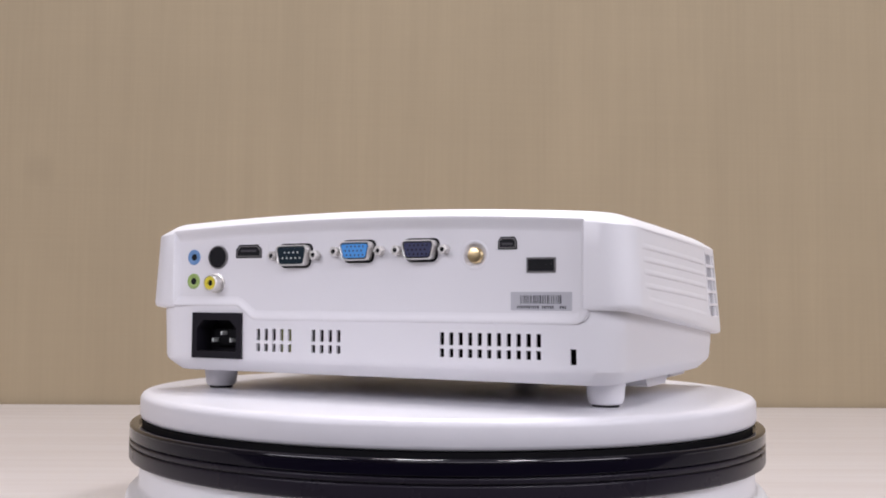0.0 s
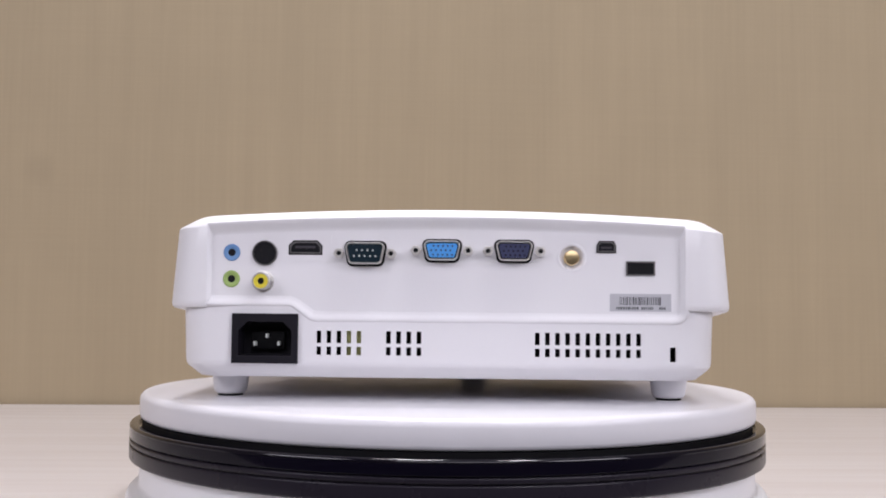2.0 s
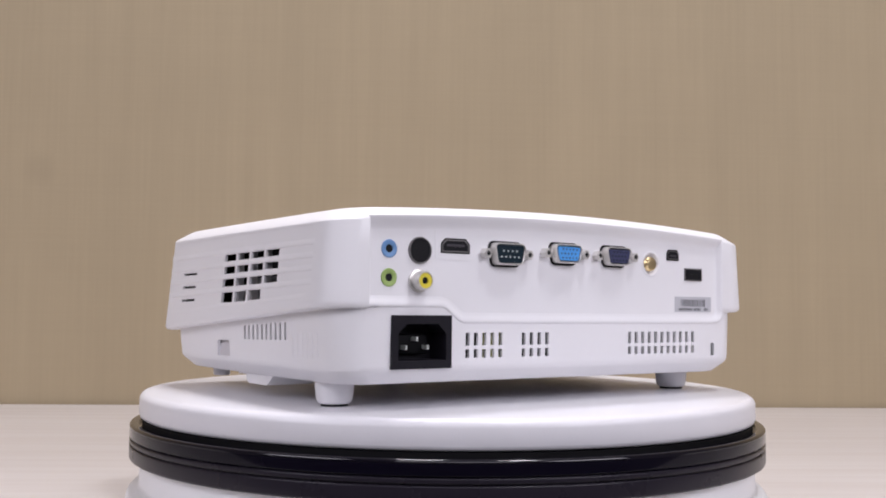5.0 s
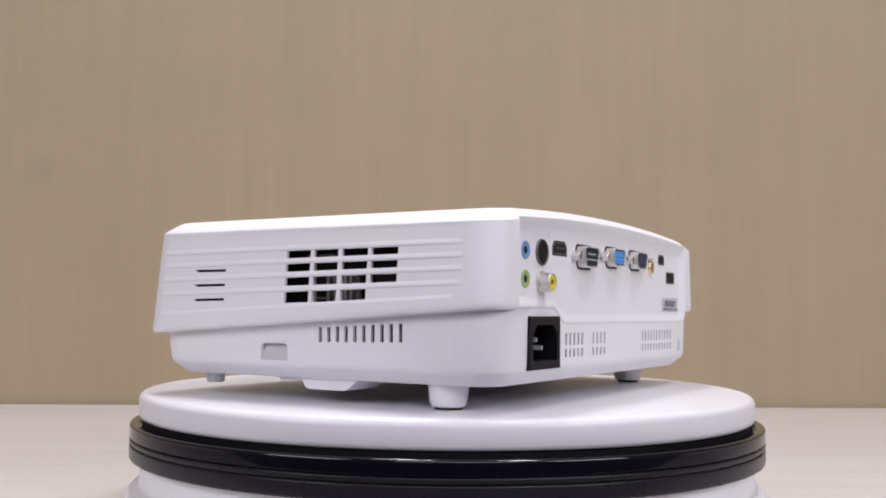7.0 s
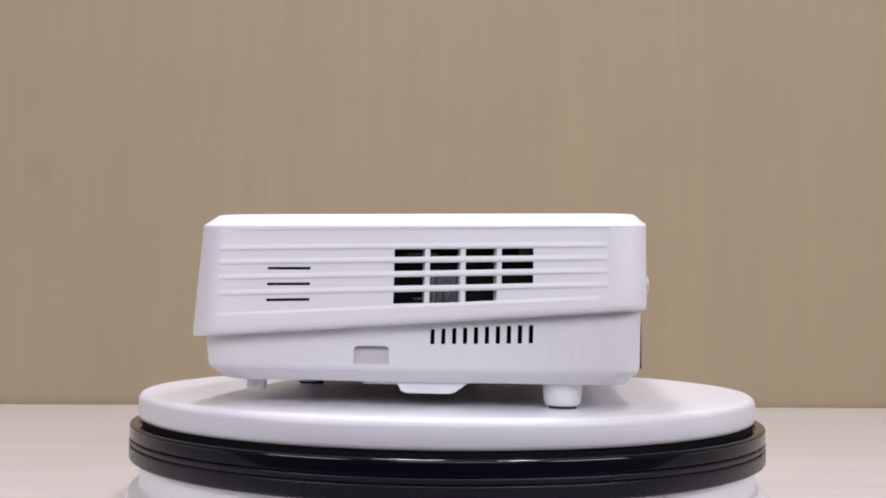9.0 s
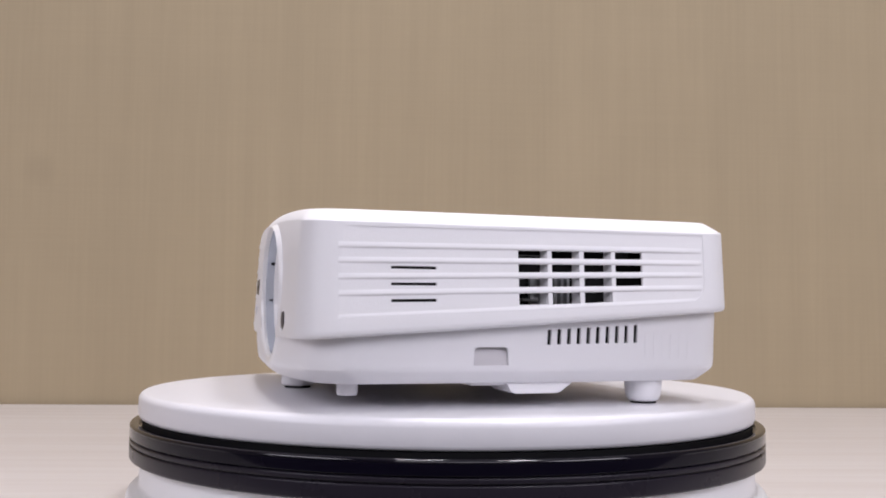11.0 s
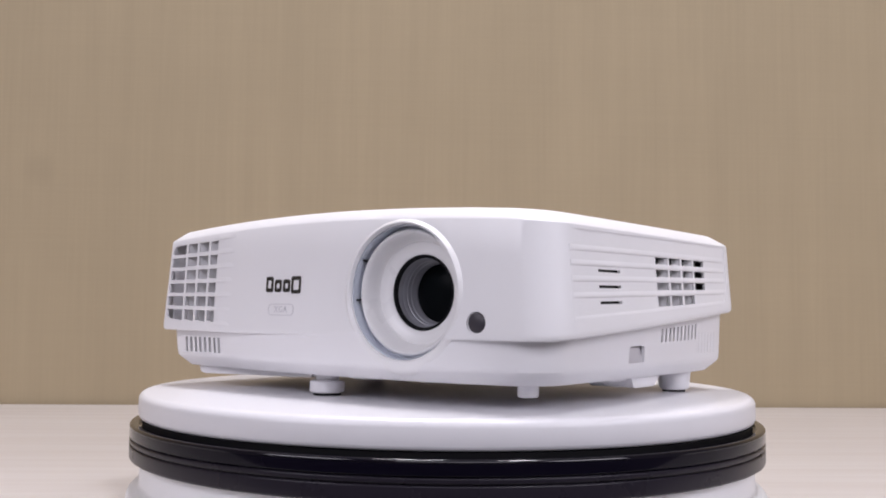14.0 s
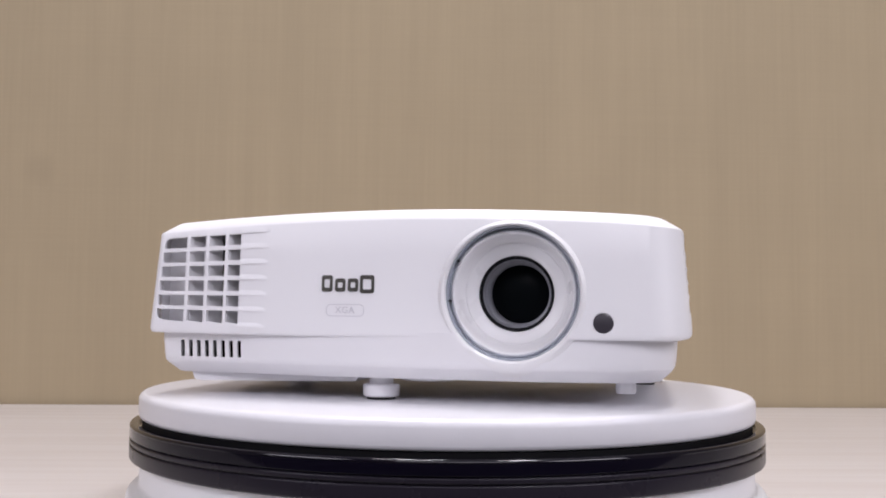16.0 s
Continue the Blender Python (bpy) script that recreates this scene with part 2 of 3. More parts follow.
# ---------------------------------------------------------------- turntable
def turntable():
    root = new("turntable")
    def fillet(cr, cz, r, a0, a1, n=6):
        """Points of a rounded edge, angles from outwards to upwards."""
        return [(cr + r * math.cos(radians(a0 + (a1 - a0) * k / n)), cz + r * math.sin(radians(a0 + (a1 - a0) * k / n))) for k in range(n + 1)]

    def ring(name, outline, mat, label):
        part(name, lathe(bmesh.new(), outline, "z", (0, 0, ZB), 192), mat, root, label, 50)

    bm = lathe(bmesh.new(), [(0, 0.2), (175.1, 0.2), (176.2, 1.2)] + fillet(170.4, 9.0, 5.8, 0, 80) + [(170.0, 15.6), (169.6, 17.5), (169.4, 30.6), (0, 30.6)], "z", (0, 0, ZB), 192, False)
    part("base", bm, BASE, root, "white plastic base with a flanged foot", 50)
    ring("lower_ring", [(150, 29.4), (173.2, 29.4)] + fillet(173.8, 30.8, 1.2, -60, 0, 4) + fillet(174.2, 36.4, 0.8, 0, 90, 5) + [(150, 37.2)], BLACK_RIM, "black satin lower ring")
    ring("middle_ring", [(150, 37.3), (173.8, 37.3), (173.8, 37.9)] + fillet(174.5, 38.4, 0.5, -60, 0, 3) + fillet(174.3, 39.6, 0.7, 0, 80, 5) + [(150, 40.3)], BLACK_RIM, "thin black band between two grooves")
    ring("upper_ring", [(150, 40.4), (174.0, 40.4), (174.2, 40.9)] + fillet(174.6, 41.4, 0.4, -60, 0, 3) + [(175.0, 45.9), (150, 45.9)], BLACK_GLOSS, "black glossy upper ring")
    ring("lip", [(169.8, 44), (172.0, 45.95), (175.0, 45.95)] + fillet(173.6, 46.4, 1.4, 0, 90, 10) + [(171.4, 47.75)] + fillet(170.9, 47.0, 0.7, 90, 170, 4), BLACK_LIP, "polished rounded lip of the black ring")
    bm = lathe(bmesh.new(), [(60, 43), (168.6, 43), (168.6, 49.6), (167.0, 50.0), (60, 50.0)], "z", (0, 0, ZB), 96)
    part("bearing", bm, GROOVE, root, "dark bearing under the platter")
    bm = lathe(bmesh.new(), [(0, 50.2), (168.4, 50.2), (169.7, 50.9), (170.3, 52.6), (170.3, 59.6)] + fillet(166.3, 59.6, 4.0, 15, 90, 7) + [(0, 63.6)], "z", (0.5 * math.cos(radians(75)), 0.5 * math.sin(radians(75)), ZB), 180, False)
    plat = part("platter", bm, PLATE, root, "white round platter with a rounded rim", 50)
    return tagged(root, "motorised turntable with a white platter over glossy black rings", "turntable"), plat


turn_thing, platter = turntable()


# ---------------------------------------------------------------- projector shells
def front_y(x):
    """Plan of the curved front face."""
    return float(np.interp(x, [-131, -118, -96, -70, -45, -20, 0, 27, 60, 86, 110, 131],
                           [102.4, 105.0, 107.0, 107.8, 107.8, 107.2, 106.3, 104.4, 101.3, 98.2, 95.6, 93.2]))


def face_y(x, z):
    """The front face at x and height z: it leans forwards towards its foot."""
    return front_y(x) + 0.055 * (float(shoulder(x)) - z)


RIGHT = 134.8  # mean half width to the grille side


def right_x(y):
    """Half width to the grille side: bowed outwards, a little wider at the rear."""
    return 134.9 - 0.8 * y / 95 + 2.0 * max(0.0, 1 - (y / 95) ** 2)


def left_x(y):
    """Half width to the lens side, bowed outwards."""
    return 131.3 + 1.8 * max(0.0, 1 - ((y + 2) / 92) ** 2)


def plan():
    """The outline at the shoulder, counter-clockwise."""
    def arc(cx, cy, r, a0, a1, n):
        return [(cx + r * math.cos(radians(a0 + (a1 - a0) * i / n)), cy + r * math.sin(radians(a0 + (a1 - a0) * i / n))) for i in range(n + 1)]
    w, rear = 131.3, -104.0
    left, w = w, RIGHT
    pts = [(x, rear) for x in np.linspace(-left + 14, w - 14, 41)]
    pts += arc(right_x(rear) - 14, rear + 14, 14, -90, 0, 10)[1:]
    pts += [(right_x(y), y) for y in np.linspace(rear + 14, front_y(w) - 3.7, 36)[1:]]
    w = right_x(90)
    pts += arc(w - 4, front_y(w) - 3.7, 4, 0, 74, 6)[1:]
    pts += [(x, front_y(x)) for x in np.linspace(w - 5.5, -left + 21, 90)]
    pts += arc(-left + 20, front_y(-111) - 20, 20, 95, 180, 14)[1:]
    pts += [(-left_x(y), y) for y in np.linspace(front_y(-111) - 20, rear + 14, 36)[1:]]
    pts += arc(-left + 14, rear + 14, 14, 180, 270, 10)[1:-1]
    return np.array(pts)


PLAN = plan()


def shoulder(x):
    """Height of the shoulder, where the walls meet the sloping rim."""
    return 147.0 + 4.8 * (1 - (np.asarray(x) / 130.0) ** 2)


def seam(y):
    return 108.6 + (np.clip(np.asarray(y), -100, 100) + 100) / 200 * (95.0 - 108.6)


def offset(side, front, rear):
    """The outline drawn out or in, by its own amount at the sides, the front and the rear."""
    x, y = PLAN[:, 0], PLAN[:, 1]
    half = np.where(x > 0, RIGHT, 131.3)
    deep = np.where(y > 0, 106.0, 103.0)
    return np.stack([x * (1 + np.asarray(side) / half), y * (1 + np.where(y > 0, front, rear) / deep)], 1)


def loft(levels, crown=None):
    """Joins levels (outline, heights) from below to above. crown closes the top over rings drawn to the middle."""
    bm = bmesh.new()
    rings = [[bm.verts.new(P(x, y, zz)) for (x, y), zz in zip(o, np.broadcast_to(z, len(o)))] for o, z in levels]
    if crown:
        o, z = levels[-1]
        for k in (0.9, 0.75, 0.55, 0.35, 0.15):
            q = o * k
            rings.append([bm.verts.new(P(x, y, crown(x))) for x, y in q])
    n = len(PLAN)
    for a, b in zip(rings, rings[1:]):
        for i in range(n):
            j = (i + 1) % n
            bm.faces.new((a[i], a[j], b[j], b[i]))
    for ring in (rings[0], rings[-1]):
        c = bm.verts.new(sum((v.co for v in ring), Vector()) / n)
        for i in range(n):
            bm.faces.new((ring[i], ring[(i + 1) % n], c))
    return bm


def side_x(z, sign=-1, y=0.0):
    """Half width of the leaning side wall at a height."""
    return (right_x(y) if sign > 0 else left_x(y)) + (147.0 - z) * 0.08


def upper_solid(shrink=0.0, drop=0.0, top=0.0):
    sh = shoulder(PLAN[:, 0])
    sm = seam(PLAN[:, 1]) - drop
    run = sh - sm
    lv = []
    if not shrink:
        for d, h in ((2.4, 0.0), (1.2, 0.3), (0.45, 1.0), (0.1, 2.0), (0.0, 3.0)):
            lv.append((offset(0.08 * (run - h) - d, 0.055 * (run - h) - d * 0.14, -d * 0.6), sm + h))
    else:
        lv.append((offset(0.08 * run - shrink, 0.055 * run - shrink, -shrink), sm))
    for k in (0.35, 0.7):
        lv.append((offset(0.08 * run * (1 - k) - shrink, 0.055 * run * (1 - k) - shrink, -shrink), sm + run * k))
    lv.append((offset(0.05 - shrink, 0.03 - shrink, -shrink), sh - 0.7 - top))
    lv.append((offset(-0.5 - shrink, -0.4 - shrink, -0.4 - shrink), sh + 0.1 - top))
    q = offset(-8.0 - shrink, -4.4 - shrink, -4.4 - shrink)
    lv.append((q, shoulder(q[:, 0]) + 4.2 - top))
    q = offset(-9.5 - shrink, -5.6 - shrink, -5.6 - shrink)
    lv.append((q, shoulder(q[:, 0]) + 4.8 - top))
    q = offset(-12.5 - shrink, -8.0 - shrink, -8.0 - shrink)
    lv.append((q, shoulder(q[:, 0]) + 5.0 - top))
    return loft(lv, lambda x: float(shoulder(x)) + 5.1 - top)


def lower_solid(shrink=0.0, rise=0.0):
    sm = seam(PLAN[:, 1])
    lv = []
    s = shrink
    # the front stands back under the corners and comes flush towards the lens
    f = np.interp(PLAN[:, 0], [-131, -105, -70, -30, 10, 45, 75, 95, 131], [-3.6, -0.2, 2.7, 2.9, 2.7, 1.4, -0.8, -2.8, -3.9])
    tuck = np.interp(PLAN[:, 1], [-95, 0, 90], [-5.0, -3.2, -1.2])
    low = np.where(PLAN[:, 0] > 0, tuck - 0.6, -4.1)
    high = np.where(PLAN[:, 0] > 0, tuck, -3.3)
    for (d, z) in ((7.4, 75.0), (6.2, 75.3), (1.5, 79.9), (0.4, 81.4), (0.0, 83.5)):
        lv.append((offset(low - d - s, f - 0.7 - d - s, -2.7 - d - s), z + rise))
    lv.append((offset(high - s, f - s, -2.3 - s), sm - 4))
    lv.append((offset(high + 0.2 - s, f + 0.2 - s, -2.3 - s), sm + (2.5 if not s else 6)))
    return loft(lv)


LENS = (-53.5, 0.0, 116.3)
REAR_CUT = [(-114.5, 110.6), (-74.5, 110.6), (-72.5, 110.0), (-64.5, 104.2), (-62.5, 103.4), (115.0, 103.4)]


def rear_outline(grow=0.0):
    top = [(x, float(shoulder(x)) + 1.0 + grow) for x in np.linspace(115.0 + grow, -114.5 - grow, 25)]
    return [(x + (grow if x > 100 else -grow if x < -100 else 0), z - grow) for x, z in REAR_CUT] + top


# side grille: bars rise slightly towards the rear
def bar_z(i, y):
    """Height of ridge i (0 on top) on the side at y."""
    left = (143.5, 135.8, 129.2, 122.1, 114.8, 104.3)[i]
    right = (144.8, 137.5, 131.7, 126.0, 119.8, 113.6)[i]
    return left + (right - left) * (91.0 - y) / 176.0


GRILLE_COLS = [(9.1, -5.1), (-7.2, -21.0), (-23.3, -37.4), (-39.4, -53.5)]


def side_cells():
    bm = bmesh.new()
    for c, (ya, yb) in enumerate(GRILLE_COLS):
        for r in range(1, 5):
            if r == 4 and c == 3:
                continue
            h = (3.5, 3.8, 3.8, 5.1)[r - 1]
            za, zb = bar_z(r, ya) - 1.25, bar_z(r, yb) - 1.25
            pts = [(ya, za), (yb, zb), (yb, zb - h), (ya, za - h)]
            prism_x(bm, pts, -150, -110)
    for k in range(3):
        z = (126.7, 119.6, 112.5)[k]
        prism_x(bm, [(68.2, z - 0.75 - 0.2 * k), (47.7, z - 0.75), (47.7, z + 0.55), (68.2, z + 0.5 - 0.2 * k)], -150, -110)
    return bm


def side_recess(sign):
    """Shallow slanted field of the side louvres; its floor follows the leaning wall."""
    bm = bmesh.new()
    y0, foot = (91.5, 104.6) if sign < 0 else (57.0, 106.0)
    rows = []
    for y in [*np.linspace(y0, -80.0, 20), -82.0, -84.0, -85.2, -86.0, -86.6, -87.0]:
        low = float(np.interp(y, [-87.0, -86.0, -84.0, -80.0, y0], [121.5, 118.6, 115.4, 113.0, foot]))
        high = float(np.interp(y, [-87.0, y0], [145.2, 144.3]))
        rows.append([bm.verts.new(P(sign * (side_x(z, sign, y) + d), y, z)) for z, d in ((low, -0.32), (high, -0.32), (high, 6), (low, 6))])
    for a, b in zip(rows, rows[1:]):
        for k in range(4):
            bm.faces.new((a[k], a[(k + 1) % 4], b[(k + 1) % 4], b[k]))
    bm.faces.new(rows[0])
    bm.faces.new(rows[-1])
    return bm


# front grille: field between x 86 and 131, rows that fall towards the corner
FRONT_COLS = [(86.2, 93.2), (95.0, 104.4), (106.2, 115.6), (117.4, 130.6)]


def front_row(i, x):
    """Height of the top of front row i at x."""
    k = (x - 86.0) / 46.0
    return (145.7 - 7.82 * i) * (1 - k) + (143.8 - 7.24 * i) * k


def front_cells():
    bm = bmesh.new()
    for c, (xa, xb) in enumerate(FRONT_COLS):
        for r in range(6):
            ha, hb = (6.0, 5.3) if r < 5 else (7.2, 5.6)
            x1 = xb + (0.6 * r if c == 3 else 0)
            pts = [(xa, front_row(r, xa)), (x1, front_row(r, x1)), (x1, front_row(r, x1) - hb), (xa, front_row(r, xa) - (ha + hb) / 2)]
            if c == 3 and r == 0:
                pts[1:2] = [(x1 - 3.0, front_row(r, x1)), (x1 - 0.9, front_row(r, x1) - 0.9), (x1, front_row(r, x1) - 3.0)]
            if c == 3 and r == 5:
                pts[2:3] = [(x1, front_row(r, x1) - hb + 3.0), (x1 - 0.9, front_row(r, x1) - hb + 0.9), (x1 - 3.0, front_row(r, x1) - hb)]
            prism_y(bm, pts, 80, 125)
    return bm


def right_cells():
    bm = bmesh.new()
    for ya, yb in ((58.5, 75.4), (78.4, 87.4)):
        for r in range(5):
            z = 142.0 - 7.5 * r
            prism_x(bm, [(ya, z), (yb, z), (yb, z - 5.9), (ya, z - 5.9)], 118, 150)
    return bm


def rear_slots():
    bm = bmesh.new()
    for x0, x1, n in ((-61.1, -39.5, 5), (-27.6, -10.6, 4), (43.8, 94.3, 11)):
        w = 2.3
        for i in range(n):
            x = x0 + (x1 - x0 - w) * i / (n - 1)
            box(bm, x, x + w, -110, -92, 91.8, 97.7)
            box(bm, x, x + w, -110, -92, 86.1, 90.1)
    box(bm, 108.0, 110.9, -110, -92, 84.3, 91.3)
    return bm


def low_side_slots():
    bm = bmesh.new()
    for i in range(10):
        y = -7.3 - 44.3 * i / 9
        z0, z1 = 92.7 + 0.10 * i, 99.5 + 0.26 * i
        prism_x(bm, [(y + 0.3, z0), (y - 1.7, z0), (y - 1.9, z1), (y + 0.1, z1)], -150, -112)
    return bm


def low_front_slots():
    bm = bmesh.new()
    for i in range(8):
        x = 86.2 + 4.75 * i
        box(bm, x, x + 2.4, 80, 115, 83.2, 91.6)
    return bm


def cyl_y(bm, cx, cz, r, y0, y1, n=48):
    return prism_y(bm, [(cx + r * math.cos(2 * math.pi * i / n), cz + r * math.sin(2 * math.pi * i / n)) for i in range(n)], y0, y1)


def projector():
    root = new("projector")
    # outer shells
    cut = [side_recess(-1), side_recess(1), prism_y(bmesh.new(), rear_outline(), -120, -95), box(bmesh.new(), -114.5, 115.0, -121, -95.2, 94, 112),
           cyl_y(bmesh.new(), LENS[0], LENS[2] - 0.13, 32.6, 70.3, 125), cyl_y(bmesh.new(), -95.6, 102.7, 5.0, 95, 125, 32),
           side_cells(), front_cells(), right_cells(), upper_solid(1.7, -2.6, 2.0)]
    upper = part("upper_shell", subtract(upper_solid(), cut), WHITE, root, "glossy white upper shell with louvred sides", 28)
    notch = prism_x(bmesh.new(), [(11.6, 83.3), (28.4, 83.3), (28.1, 90.2), (27.4, 91.2), (26.2, 91.6), (13.6, 91.6), (12.4, 91.2), (11.9, 90.2)], -140, -123)
    iec = box(bmesh.new(), -101.2, -70.4, -115, -88, 82.3, 105.2)
    cut = [prism_y(bmesh.new(), rear_outline(), -120, -95), cyl_y(bmesh.new(), LENS[0], LENS[2] - 0.37, 33.3, 80, 124.3), lower_solid(1.6, 1.8),
           rear_slots(), low_side_slots(), low_front_slots(), notch, iec]
    lower = part("lower_shell", subtract(lower_solid(), cut), WHITE, root, "white lower shell with vent slots", 28)
    part("inner_chassis", box(bmesh.new(), -116, 116, -86, 62, 80, 140, 2), DARK, root, "dark chassis behind the vents")
    part("rear_panel", subtract(prism_y(bmesh.new(), rear_outline(-0.05), -101.0, -98.5), [cyl_y(bmesh.new(), 61.3, 133.8, 5.7, -110, -90)]), WHITE, root)
    # soft coves that lead from the rear face down to the panel
    ease = [(k / 9, -103.97 + 2.95 * (k / 9) ** 2 * (3 - 2 * k / 9)) for k in range(10)]
    bm = bmesh.new()
    rows = []
    for x in np.linspace(-114.48, 114.98, 40):
        z = float(shoulder(x)) + 0.95
        rows.append([bm.verts.new(P(x, y, z - 6.0 * k)) for k, y in ease] + [bm.verts.new(P(x, -100.2, z - 6.0)), bm.verts.new(P(x, -100.2, z))])
    for a, b in zip(rows, rows[1:]):
        for k in range(len(a)):
            bm.faces.new((a[k], a[(k + 1) % len(a)], b[(k + 1) % len(a)], b[k]))
    part("cove", bm, WHITE, root, smooth=60)
    for x0, way, foot, width in ((-114.48, 1, 110.8, 2.2), (114.98, -1, 108.9, 2.2)):
        bm = bmesh.new()
        rows = []
        for z in np.linspace(foot, float(shoulder(x0)) + 0.9, 6):
            rows.append([bm.verts.new(P(x0 + way * width * k, y, z)) for k, y in ease] + [bm.verts.new(P(x0 + way * width, -100.2, z)), bm.verts.new(P(x0, -100.2, z))])
        for a, b in zip(rows, rows[1:]):
            for k in range(len(a)):
                bm.faces.new((a[k], a[(k + 1) % len(a)], b[(k + 1) % len(a)], b[k]))
        part("cove", bm, WHITE, root, smooth=60)
    # sloping ledge under the rear panel
    path = [(-117.0, 110.4), (-114.4, 110.7), (-108.0, 110.7), (-98.0, 110.7), (-74.5, 110.7), (-72.4, 110.1), (-64.4, 104.3), (-62.4, 103.5), (108.0, 103.5), (112.0, 103.9), (114.2, 105.2), (115.2, 107.4), (115.3, 110.0)]
    bm = bmesh.new()
    rows = []
    for k, (x, z) in enumerate(path):
        a, b = path[max(0, k - 1)], path[min(len(path) - 1, k + 1)]
        d = Vector((b[0] - a[0], b[1] - a[1])).normalized()
        nx, nz = -d.y, d.x
        # the ledge swells where it runs into the upper shell
        swell = float(np.interp(x, [-115, -98, 108, 115], [1.6, 0.0, 0.0, 1.6]))
        rows.append([bm.verts.new(P(x + nx * o, y - swell * min(1.0, max(0.0, (-y - 101.0) / 0.9)), z + nz * o)) for o, y in ((-1.6, -99.0), (-1.5, -101.6), (-1.1, -101.95), (-0.4, -102.05), (0.6, -101.85), (1.6, -101.4), (2.8, -101.12), (3.6, -101.02), (3.8, -99.0))])
    for a, b in zip(rows, rows[1:]):
        for k in range(9):
            bm.faces.new((a[k], a[(k + 1) % 9], b[(k + 1) % 9], b[k]))
    bm.faces.new(rows[0])
    bm.faces.new(rows[-1])
    part("ledge", bm, WHITE, root, smooth=60)

    # louvre ridges, one bar each
    for sign in (-1, 1):
        for i in range(1, 6):
            y1 = 91.4 if sign < 0 else 56.9
            bm = bmesh.new()
            prof = [(-2.0, -1.4), (-1.9, -0.29), (-1.5, -0.12), (-1.0, 0.02), (-0.3, 0.05), (0.6, -0.02), (1.6, -0.16), (2.4, -0.30), (2.5, -1.4)]
            # thinner where the open cells of the grille leave little room
            narrow = 0.62
            rows = []
            for y in np.linspace(y1, -85.8, 30):
                z = bar_z(i, y)
                g = min(1.0, (y1 - y) / 7.0, (y + 85.8) / 7.0)
                rows.append([bm.verts.new(P(sign * (side_x(z + dz * narrow, sign, y) + ((dx + 0.3) * g - 0.3 if dx > -1 else dx)), y, z + dz * narrow)) for dz, dx in prof])
            for a, b in zip(rows, rows[1:]):
                for k in range(len(prof)):
                    bm.faces.new((a[k], a[(k + 1) % len(prof)], b[(k + 1) % len(prof)], b[k]))
            bm.faces.new(rows[0])
            bm.faces.new(rows[-1])
            part("louvre", bm, WHITE, upper, smooth=60)
    # mullions of the side grille and fins of the front grille
    for yy in (-6.15, -22.15, -38.35):
        bm = bmesh.new()
        prism_x(bm, [(yy - 1.0, 110.5), (yy + 1.0, 110.3), (yy + 1.0, 137.4), (yy - 1.0, 137.6)], -133.2, -129.4)
        for v in bm.verts:
            if v.co.x > -0.131:
                v.co.y += 0.0018
        part("mullion", bm, WHITE, upper)
    for xx in (94.1, 105.3, 116.5):
        bm = box(bmesh.new(), xx - 0.85, xx + 0.85, front_y(xx) - 7.0, front_y(xx) - 0.3, 98.0, 146.0)
        for v in bm.verts:
            if v.co.y < (front_y(xx) - 5) / 1000:
                v.co.x -= 0.0042
        part("grille_fin", bm, WHITE, upper)
    for i in range(7):
        bm = bmesh.new()
        rows = []
        for x in np.linspace(69.0, 85.9, 9):
            z = front_row(i, x) + (0.9 if i < 6 else 0.6)
            g = min(1.0, (x - 69.0) / 6.0)
            rows.append([bm.verts.new(P(x, face_y(x, z + dz) + dy * g - 0.12 * (1 - g), z + dz)) for dz, dy in ((-0.9, -1.0), (-0.8, 0.6), (0.3, 0.6), (2.4, -0.1), (2.4, -1.0))])
        for a, b in zip(rows, rows[1:]):
            for k in range(5):
                bm.faces.new((a[k], a[(k + 1) % 5], b[(k + 1) % 5], b[k]))
        bm.faces.new(rows[0])
        bm.faces.new(rows[-1])
        part("louvre", bm, WHITE, upper)
    # added sheet close behind the slots; its dark colour stands for shade inside
    part("slot_shade", box(bmesh.new(), -131.0, -130.0, 43, 72, 107, 130), DARK, upper, "dark sheet added behind the narrow slots to blacken them")
    # machinery behind the side grille: a finned heat sink, a bracket and a wire
    sink = part("heat_sink", box(bmesh.new(), -118.6, -116.2, -22, -3, 106, 124), HEATSINK, root, "bare alloy heat sink behind the grille")
    for k in range(5):
        part("fin", box(bmesh.new(), -123.0, -118.5, -8.2 - 3.2 * k, -7.0 - 3.2 * k, 106, 123.6), HEATSINK, sink)
    for k in range(3):
        part("bracket", box(bmesh.new(), -122.0, -116.2, -6.0, 2.2, 108.4 + 4.2 * k, 109.6 + 4.2 * k, 0.3), DULLSTEEL, sink)
    part("wire", box(bmesh.new(), -121.0, -120.2, -9.0, 7.6, 133.6, 134.2), HEATSINK, root, "thin bright wire")
    part("bracket", box(bmesh.new(), -121.0, -119.0, -53, -46.5, 134.0, 137.0, 0.4), DULLSTEEL, root)
    # deep walls of the grille corner
    part("baffle", box(bmesh.new(), 106.0, 133.6, 82.2, 83.2, 98, 146), WHITE, upper, "white baffle behind the grille")
    part("baffle", box(bmesh.new(), 125.8, 126.8, 52, 82.2, 98, 146), WHITE, upper, "white baffle behind the grille")
    part("baffle", box(bmesh.new(), 132.6, 133.6, 83.2, 91.0, 100, 145), WHITE, upper, "white baffle behind the grille")
